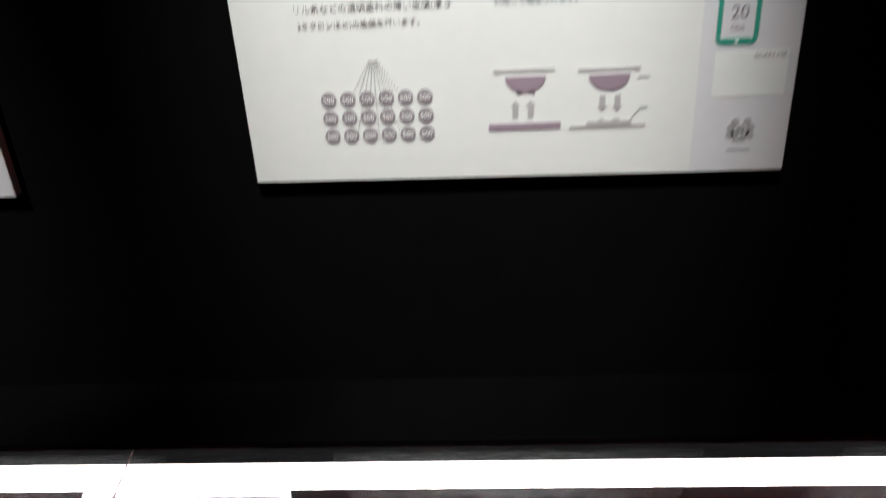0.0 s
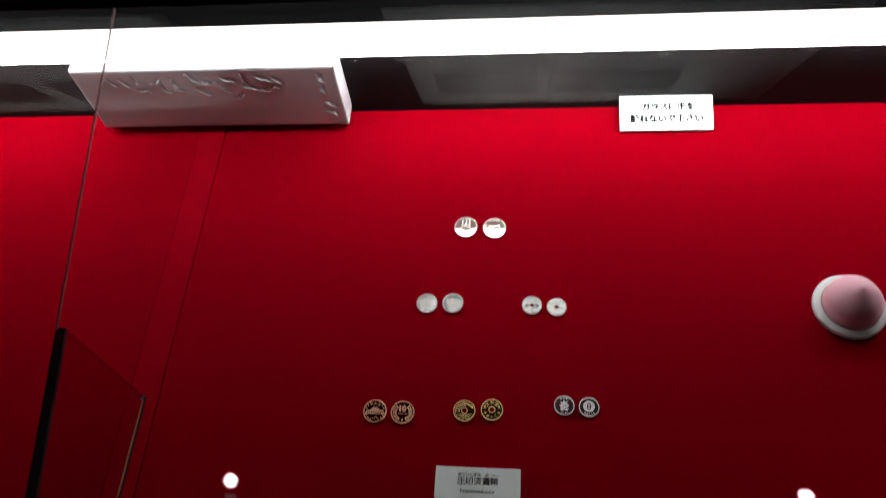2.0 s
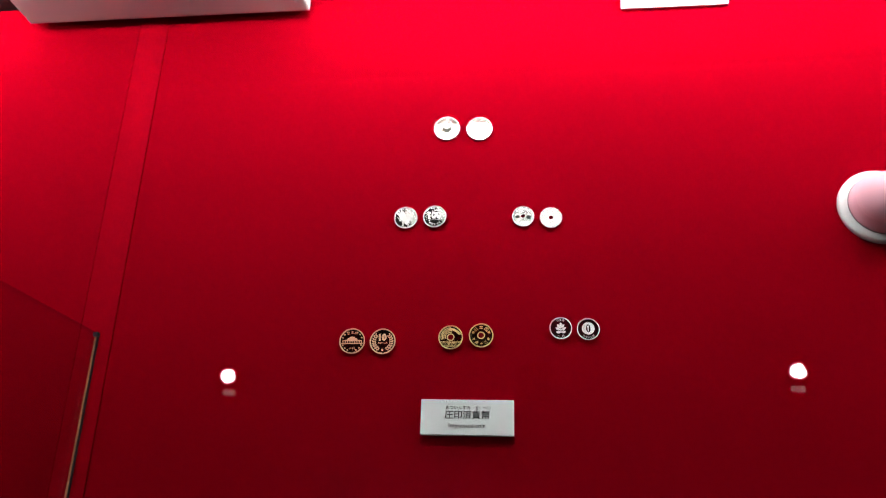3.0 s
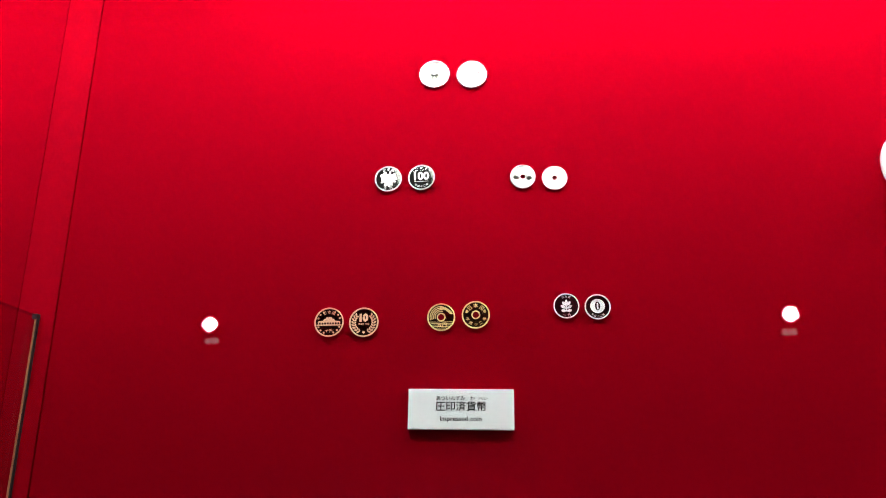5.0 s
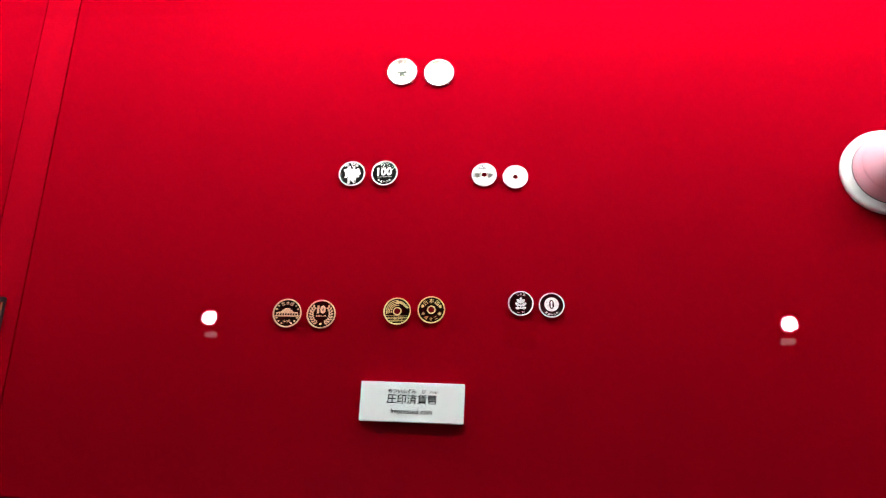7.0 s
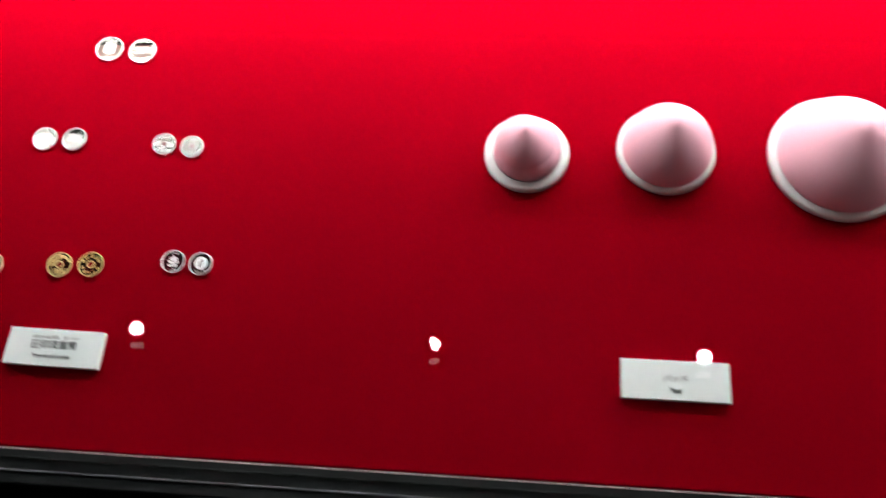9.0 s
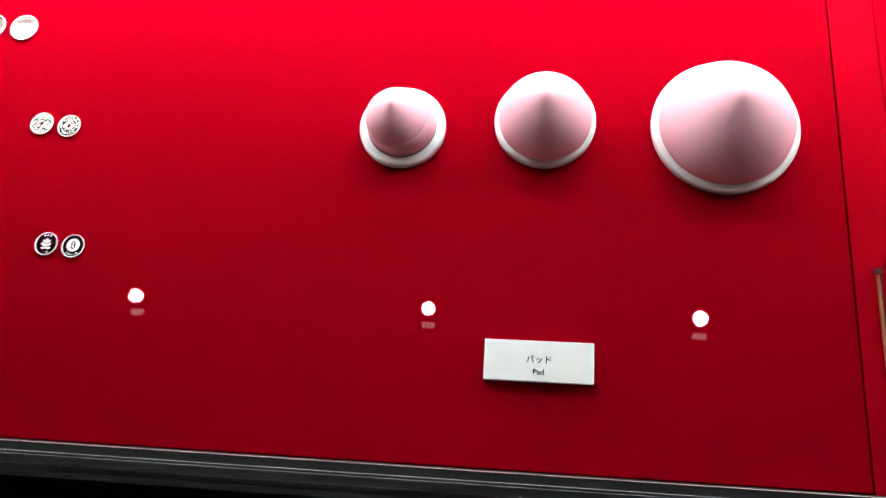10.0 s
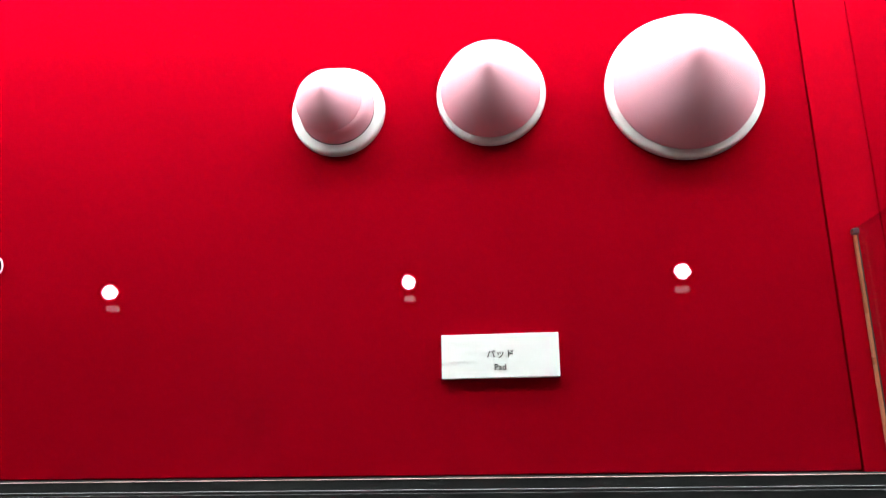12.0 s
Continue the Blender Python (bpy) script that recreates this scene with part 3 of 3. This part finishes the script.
# ---- labels ----
def label_plate(label, x0, x1, y0, y1, lines, thick=0.005, turn=0.0):
    """A small white plate lying on the felt, with lines of (text, height, offset up, width)."""
    cx, cy = (x0 + x1) / 2, (y0 + y1) / 2
    t = thing("label_plate", label, "label", "exhibit labels", (cx, cy, DECK))
    m = pose(cx, cy, DECK, 0, 0, turn)
    hx, hy = (x1 - x0) / 2, (y1 - y0) / 2
    part("plate", cube((-hx, -hy, 0), (hx, hy, thick), 0.0004, m), PLATE, t)
    for body, size, dx, up, width in lines:
        part("lettering", letters(bmesh.new(), body, size, m @ pose(dx, up, thick + 0.00013), 0.0001, width, 0.006 * size), INK, t, "black printed lettering")
    return t


label_plate("white label plate reading Impressed coin on red felt", -0.0400, 0.0398, 0.4698, 0.4998,
            [("あついんずみ", 0.003, -0.0078, 0.0082, 0.0215), ("か", 0.003, 0.0088, 0.0082, 0.0034), ("へい", 0.003, 0.0168, 0.0082, 0.0068), ("圧印済貨幣", 0.0075, 0.0, 0.0022, 0.0385), ("Impressed coin", 0.005, 0.0, -0.0075, 0.0312)], turn=-1.0)
label_plate("white label plate reading Pad on red felt", 0.4500, 0.5300, 0.4701, 0.5001, [("パッド", 0.007, 0.0, 0.0012, 0.0182), ("Pad", 0.004, 0.0, -0.0078, 0.0078)])

# notice on a small black wedge
sign = thing("notice_plate", "white notice plate asking visitors not to touch the glass", "sign", at=(0.216, 0.926, DECK))
tilt = math.degrees(math.atan2(0.0165, 0.0405))
sm = pose(0.2160, 0.9272, 0.7325, tilt, 0, 0)
part("plate", cube((-0.0548, -0.0215, -0.004), (0.0548, 0.0215, 0.001), 0.0004, sm), PLATE, sign)
part("lettering", letters(bmesh.new(), "ガラスに手を", 0.010, sm @ pose(0.002, 0.0080, 0.0014), 0.0001, 0.062, 0.0004), INK, sign, "printed lettering")
part("lettering", letters(bmesh.new(), "触れないで下さい", 0.010, sm @ pose(0, -0.0068, 0.0014), 0.0001, 0.086, 0.0004), INK, sign, "printed lettering")
part("wedge", extrude_x(bmesh.new(), [(0.915, DECK), (0.9455, DECK), (0.9445, 0.7348), (0.915, 0.7230)], 0.176, 0.256), GASKET, sign, "black wedge stand")


# ---- printing pads ----
def pad_profile(rad, z0, tip, power):
    n = 16
    return [(rad * (1 - (k / n) ** power), z0 + (tip - z0) * (k / n)) for k in range(n)] + [(0.0, tip)]


def printing_pad(label, x, y, rad, tip, power=2.0, stepped=False):
    p = thing("printing_pad", label, "printing pad", "row of printing pads", (x, y, DECK))
    m = Matrix.Translation((x, y, DECK))
    bm = lathe(bmesh.new(), [(0, 0), (rad - 0.001, 0), (rad, 0.0012), (rad, 0.0050), (rad - 0.0010, 0.0066), (rad - 0.0032, 0.0072), (0, 0.0072)], 72)
    bmesh.ops.transform(bm, matrix=m, verts=bm.verts)
    part("base_plate", bm, PAD_BASE, p, "white base plate", True)
    if stepped:
        r1 = rad * 0.79
        bm = lathe(bmesh.new(), [(r1 * 0.98, 0.0070), (r1 * 1.012, 0.0070), (r1 * 1.010, 0.0077), (r1 * 0.98, 0.0077)], 64, closed=True)
        bmesh.ops.transform(bm, matrix=m, verts=bm.verts)
        part("base_joint", bm, GASKET, p, "thin dark joint round the foot")
        bm = lathe(bmesh.new(), [(0, 0.0074), (r1, 0.0074), (r1 * 0.985, 0.015), (r1 * 0.95, 0.0208), (r1 * 0.905, 0.0230), (r1 * 0.86, 0.0240), (0, 0.0244)], 64)
        bmesh.ops.transform(bm, matrix=m, verts=bm.verts)
        part("collar", bm, PAD, p, "pale pink silicone collar", True)
        bm = lathe(bmesh.new(), [(0, 0.020), (rad * 0.67, 0.020)] + pad_profile(rad * 0.69, 0.0232, tip, power), 64)
        bmesh.ops.transform(bm, matrix=m @ Matrix.Translation((-0.0025, -0.0005, 0)), verts=bm.verts)
    else:
        r1 = rad * 0.905
        bm = lathe(bmesh.new(), [(0, 0.0072), (r1 * 0.985, 0.0072)] + pad_profile(r1, 0.0085, tip, power), 72)
        bmesh.ops.transform(bm, matrix=m, verts=bm.verts)
    part("cone", bm, PAD, p, "pale pink silicone cone", True)
    return p


printing_pad("small stepped pale pink silicone printing pad on red felt", 0.3737, 0.6730, 0.0358, 0.0478, stepped=True)
printing_pad("medium cone-shaped pale pink silicone printing pad on red felt", 0.4897, 0.6800, 0.0407, 0.0525, 2.3)
printing_pad("large cone-shaped pale pink silicone printing pad on red felt", 0.6298, 0.6772, 0.0566, 0.0594)

# ---- carved white plaster block ----
block = thing("plaster_block", "white plaster block with embossed wavy relief against the back panel", "plaster block", at=(-0.331, 0.938, DECK))
BLOCK = (-0.4855, -0.1695, DECK + 0.0115, 0.8305)      # x0, x1, z0, z1
rng = random.Random(7)


def groove_lines():
    """Carved wavy marks on the block's face: (x, z, length, bend, turn, half width)."""
    x0, x1, z0, z1 = BLOCK
    marks = [(0.14, 0.18, -0.7), (0.19, 0.20, -0.6), (0.235, 0.16, -1.2), (0.25, 0.33, -0.3), (0.31, 0.19, -0.2), (0.335, 0.30, -0.8), (0.38, 0.21, -0.8), (0.395, 0.33, -0.3),
             (0.455, 0.13, -0.4), (0.48, 0.37, -0.6), (0.50, 0.22, 0.1), (0.53, 0.20, -0.7), (0.565, 0.32, -0.8), (0.59, 0.17, -0.6), (0.615, 0.46, 0.5), (0.655, 0.16, -1.3),
             (0.67, 0.31, -0.4), (0.725, 0.17, -0.5), (0.745, 0.33, -0.2), (0.78, 0.21, -0.9), (0.94, 0.17, -0.7), (0.935, 0.36, -1.0), (0.955, 0.62, -0.6), (0.945, 0.76, -0.9)]
    return [(x0 + u * (x1 - x0), z1 - v * (z1 - z0), rng.uniform(0.011, 0.018), rng.uniform(-0.004, 0.004), turn + rng.uniform(-0.15, 0.15), rng.uniform(0.0012, 0.0018)) for u, v, turn in marks]


def carved_face(x0, x1, z0, z1, y, back):
    """The block as one closed mesh; its face is cut by grooves, each with a slightly raised lower lip."""
    nx, nz = int((x1 - x0) / 0.0010), int((z1 - z0) / 0.0010)
    xs, zs = np.meshgrid(np.linspace(x0, x1, nx + 1), np.linspace(z0, z1, nz + 1), indexing="ij")
    depth = np.zeros_like(xs)
    for gx, gz, length, bend, turn, w in groove_lines():
        for u in np.linspace(-0.5, 0.5, 15):
            px, pz = u * length, bend * math.sin(u * math.pi * 1.6)
            qx, qz = gx + px * math.cos(turn) - pz * math.sin(turn), gz + px * math.sin(turn) + pz * math.cos(turn)
            k = 0.5 + 0.5 * math.cos(u * math.pi)
            cut = 0.0046 * k * np.exp(-((xs - qx) ** 2 + (zs - qz) ** 2) / (w * w))
            lip = -0.0013 * k * np.exp(-((xs - qx + 0.0006) ** 2 + (zs - qz + 0.0022) ** 2) / (w * w * 0.8))
            depth = np.where(np.abs(cut) > np.abs(depth), cut, depth)
            depth = np.where(np.abs(lip) > np.abs(depth), lip, depth)
    edge = np.minimum(np.minimum(xs - x0, x1 - xs), np.minimum(zs - z0, z1 - zs))
    depth = np.where(edge < 0.0025, 0.0012 * (1 - edge / 0.0025) ** 2, depth)
    bm = bmesh.new()
    grid = [[bm.verts.new((xs[i, j], y + depth[i, j], zs[i, j])) for j in range(nz + 1)] for i in range(nx + 1)]
    for i in range(nx):
        for j in range(nz):
            bm.faces.new((grid[i][j], grid[i + 1][j], grid[i + 1][j + 1], grid[i][j + 1]))
    ring = [grid[i][0] for i in range(nx + 1)] + [grid[nx][j] for j in range(1, nz + 1)] + [grid[i][nz] for i in range(nx - 1, -1, -1)] + [grid[0][j] for j in range(nz - 1, 0, -1)]
    rear = [bm.verts.new((v.co.x, back, v.co.z)) for v in ring]
    for k in range(len(ring)):
        j = (k + 1) % len(ring)
        bm.faces.new((ring[j], ring[k], rear[k], rear[j]))
    bm.faces.new(rear)
    return bm


body = part("body", carved_face(*BLOCK, 0.9180, 0.9496), PLASTER, block, "", True)
for p in body.data.polygons:
    p.use_smooth = abs(p.normal.y) > 0.3 and p.center.y < 0.935

for fx in (-0.44, -0.215):
    part("foot", cube((fx - 0.012, 0.932, DECK), (fx + 0.012, 0.947, DECK + 0.0117), 0.0005), GASKET, block, "small black foot")

# ---- posters ----
PY = 0.985


def flat(u0, v0, u1, v1):
    return [(u0, v0), (u1, v0), (u1, v1), (u0, v1)]


PM = pose(0, PY, 0, 90, 0, 0) @ Matrix.Diagonal((0.989, 1, 1, 1))          # flat drawing to the poster's face


def poster_board(label, x0, x1, z0, z1, column):
    p = thing("poster_panel", label, "poster", "posters on the black wall", ((x0 + x1) / 2, WALL, z0))
    board = prism(bmesh.new(), [(x0, z0 + 0.006), (x1, z0), (x1, z1), (x0, z1)], PY - WALL + 0.0005, 0.0, PM)
    part("board", board, PAPER, p, "pale printed board")
    if column:
        part("side_column", prism(bmesh.new(), flat(column, z0 + 0.001, x1 - 0.001, z1 - 0.001), 0.0001, 0.0006, PM), PAPER_SIDE, p, "pale mauve side column")
    return p


def ink(p, name, polys, mat, label="", z=0.0012):
    bm = bmesh.new()
    for q in polys:
        prism(bm, q, 0.0001, z, PM)
    part(name, bm, mat, p, label)


def bars(u0, u1, v, size, seed):
    """Unreadable writing as short bars."""
    g, out, u = random.Random(seed), [], u0
    while u < u1:
        w = g.uniform(0.5, 1.0) * size
        out.append(flat(u, v, min(u + w, u1), v + size * g.uniform(0.6, 0.9)))
        u += w + 0.25 * size
    return out


poster = poster_board("pale poster explaining coin coating and pad printing, on black wall", -0.152, 0.525, 1.302, 1.825, 0.409)
for body, u, v, w in (("リル系などの透明塗料の薄い皮膜(厚さ", 0.020, 1.5215, 0.188), ("3ミクロンほど)の塗装を行います。", 0.002, 1.5025, 0.148), ("利用して色をつけます。", 0.214, 1.5215, 0.098)):
    part("lettering", letters(bmesh.new(), body, 0.01, PM @ pose(u, v, 0.0006), 0.0003, w), PRINT_TEXT, poster, "grey printed lettering")
for k in range(4):
    ink(poster, "text_bars", bars(-0.075, 0.113, 1.5395 + 0.019 * k, 0.007, 11 + k), PRINT_PALE, "grey lines of small writing")
    ink(poster, "text_bars", bars(0.165, 0.345, 1.5395 + 0.019 * k, 0.007, 31 + k), PRINT_PALE, "grey lines of small writing")
ink(poster, "photograph", [flat(-0.110, 1.61, 0.078, 1.755)], PHOTO, "dark printed photograph")
ink(poster, "photograph", [flat(0.100, 1.61, 0.335, 1.755)], PHOTO, "dark printed photograph")
# rows of coins under a spray
for r in range(3):
    for c in range(6):
        u, v = -0.0445 + 0.0242 * c, 1.4125 - 0.0232 * r
        ink(poster, "printed_coin", [ngon(u, v, 0.0098, 20)], PRINT_GREY, "", 0.0012)
        part("printed_value", letters(bmesh.new(), "500", 0.008, PM @ pose(u, v, 0.0014), 0.0003, 0.0135), PRINT_WHITE, poster)
dots = []
for k in range(9):
    a = radians(-90 + (k - 4) * 7.8)
    for j in range(2, 21 if abs(k - 4) < 3 else 11):
        d = 0.0052 * j
        u, v = 0.0155 + d * math.cos(a), 1.468 + d * math.sin(a)
        dots.append(flat(u - 0.0005, v - 0.0008, u + 0.0005, v + 0.0008))
ink(poster, "spray_dots", dots, PRINT_TEXT, "dotted spray lines", 0.0020)


def bowl(u, v, w, h):
    return [(u + w / 2 * math.cos(a), v - h * math.sin(a)) for a in [math.pi * k / 14 for k in range(15)]]


def arrow(u, v0, v1, w):
    s = 1 if v1 > v0 else -1
    pts = [(u - w * 0.3, v0), (u + w * 0.3, v0), (u + w * 0.3, v1 - s * w * 0.55), (u + w * 0.5, v1 - s * w * 0.55), (u, v1), (u - w * 0.5, v1 - s * w * 0.55), (u - w * 0.3, v1 - s * w * 0.55)]
    return pts


ink(poster, "diagram_bar", [flat(0.162, 1.4385, 0.237, 1.4415)], PRINT_PALE)
ink(poster, "diagram_bar", [flat(0.265, 1.4360, 0.340, 1.4390)], PRINT_PALE)
ink(poster, "diagram_pad", [bowl(0.201, 1.4325, 0.050, 0.020), flat(0.190, 1.4115, 0.197, 1.4160), flat(0.206, 1.4115, 0.213, 1.4160)], PRINT_MAUVE)
ink(poster, "diagram_pad", [bowl(0.303, 1.4310, 0.050, 0.020)], PRINT_MAUVE)
for u, v0, v1 in ((0.1885, 1.382, 1.403), (0.2075, 1.382, 1.403), (0.2955, 1.406, 1.386), (0.3140, 1.406, 1.386)):
    ink(poster, "diagram_arrow", [arrow(u, v0, v1, 0.012)], PRINT_PALE)
ink(poster, "diagram_plate", [flat(0.155, 1.3660, 0.245, 1.3745)], PRINT_MAUVE)
ink(poster, "diagram_plate", [flat(0.256, 1.3650, 0.350, 1.3680), flat(0.277, 1.3685, 0.332, 1.3735), flat(0.292, 1.3736, 0.298, 1.3765), flat(0.309, 1.3736, 0.318, 1.3765)], PRINT_PALE)
ink(poster, "diagram_leader", [[(0.331, 1.376), (0.341, 1.388), (0.3416, 1.3876), (0.3316, 1.3756)]], PRINT_PALE)
ink(poster, "diagram_note", [flat(0.341, 1.3880, 0.351, 1.3900)], PRINT_PALE)
ink(poster, "diagram_note", [flat(0.337, 1.4262, 0.351, 1.4274)], PRINT_PALE)
# side column
frame_ring = bmesh.new()
for u0, u1, v0, v1 in ((0.4255, 0.4310, 1.470, 1.560), (0.4690, 0.4745, 1.470, 1.560), (0.4335, 0.4665, 1.4600, 1.4672)):
    prism(frame_ring, flat(u0, v0, u1, v1), 0.0001, 0.0016, PM)
for u, a0 in ((0.4345, math.pi), (0.4655, 1.5 * math.pi)):
    arc_band(frame_ring, 0.0035, 0.0090, a0, a0 + math.pi / 2, 0.0001, 0.00162, 8, PM, u, 1.4690)
part("green_frame", frame_ring, PRINT_GREEN, poster, "green printed frame with rounded corners")
ink(poster, "frame_mark", [ngon(0.450, 1.4636, 0.0022, 10)], PRINT_WHITE, "small pale dot", 0.0019)
part("lettering", letters(bmesh.new(), "20", 0.016, PM @ pose(0.451, 1.497, 0.0009), 0.0003, 0.020), PRINT_GREY, poster, "grey printed number")
part("lettering", letters(bmesh.new(), "Click", 0.008, PM @ pose(0.450, 1.4795, 0.0009), 0.0003, 0.017), PRINT_GREY, poster, "grey printed lettering")
ink(poster, "card", [flat(0.4275, 1.398, 0.514, 1.452)], PRINT_WHITE, "white printed card", 0.0011)
part("lettering", letters(bmesh.new(), "SCAN ME", 0.007, PM @ pose(0.4920, 1.4465, 0.0014), 0.0003, 0.037), PRINT_PALE, poster, "pale printed lettering")
ink(poster, "emblem", [ngon(0.467 + r * math.cos(radians(a)), 1.352 + r * math.sin(radians(a)), 0.0052, 12) for r, a in ((0.0125, -12), (0.0125, 192), (0.0135, 28), (0.0135, 152), (0.0155, 62), (0.0155, 118), (0.0050, 90), (0.0060, 0), (0.0060, 180))] + [flat(0.459, 1.3415, 0.475, 1.3480)], PRINT_PALE, "pale grey emblem shape", 0.0013)
ink(poster, "emblem_bar", [flat(0.453, 1.3300, 0.482, 1.3318)], PRINT_PALE, "pale line of small writing", 0.0013)

left_poster = poster_board("pale exhibition poster hung on black wall", -1.165, -0.4874, 1.299, 1.825, -0.603)
for k in range(5):
    ink(left_poster, "text_bars", bars(-1.10, -0.70, 1.40 + 0.024 * k, 0.009, 50 + k), PRINT_GREY, "grey lines of small writing")
right_poster = poster_board("pale exhibition poster hung on black wall", 0.785, 1.462, 1.302, 1.825, 1.346)
for k in range(5):
    ink(right_poster, "text_bars", bars(0.85, 1.28, 1.40 + 0.024 * k, 0.009, 70 + k), PRINT_GREY, "grey lines of small writing")
ink(left_poster, "photograph", [flat(-1.12, 1.61, -0.90, 1.755)], PHOTO, "dark printed photograph")
ink(left_poster, "photograph", [flat(-0.86, 1.61, -0.66, 1.755)], PHOTO, "dark printed photograph")
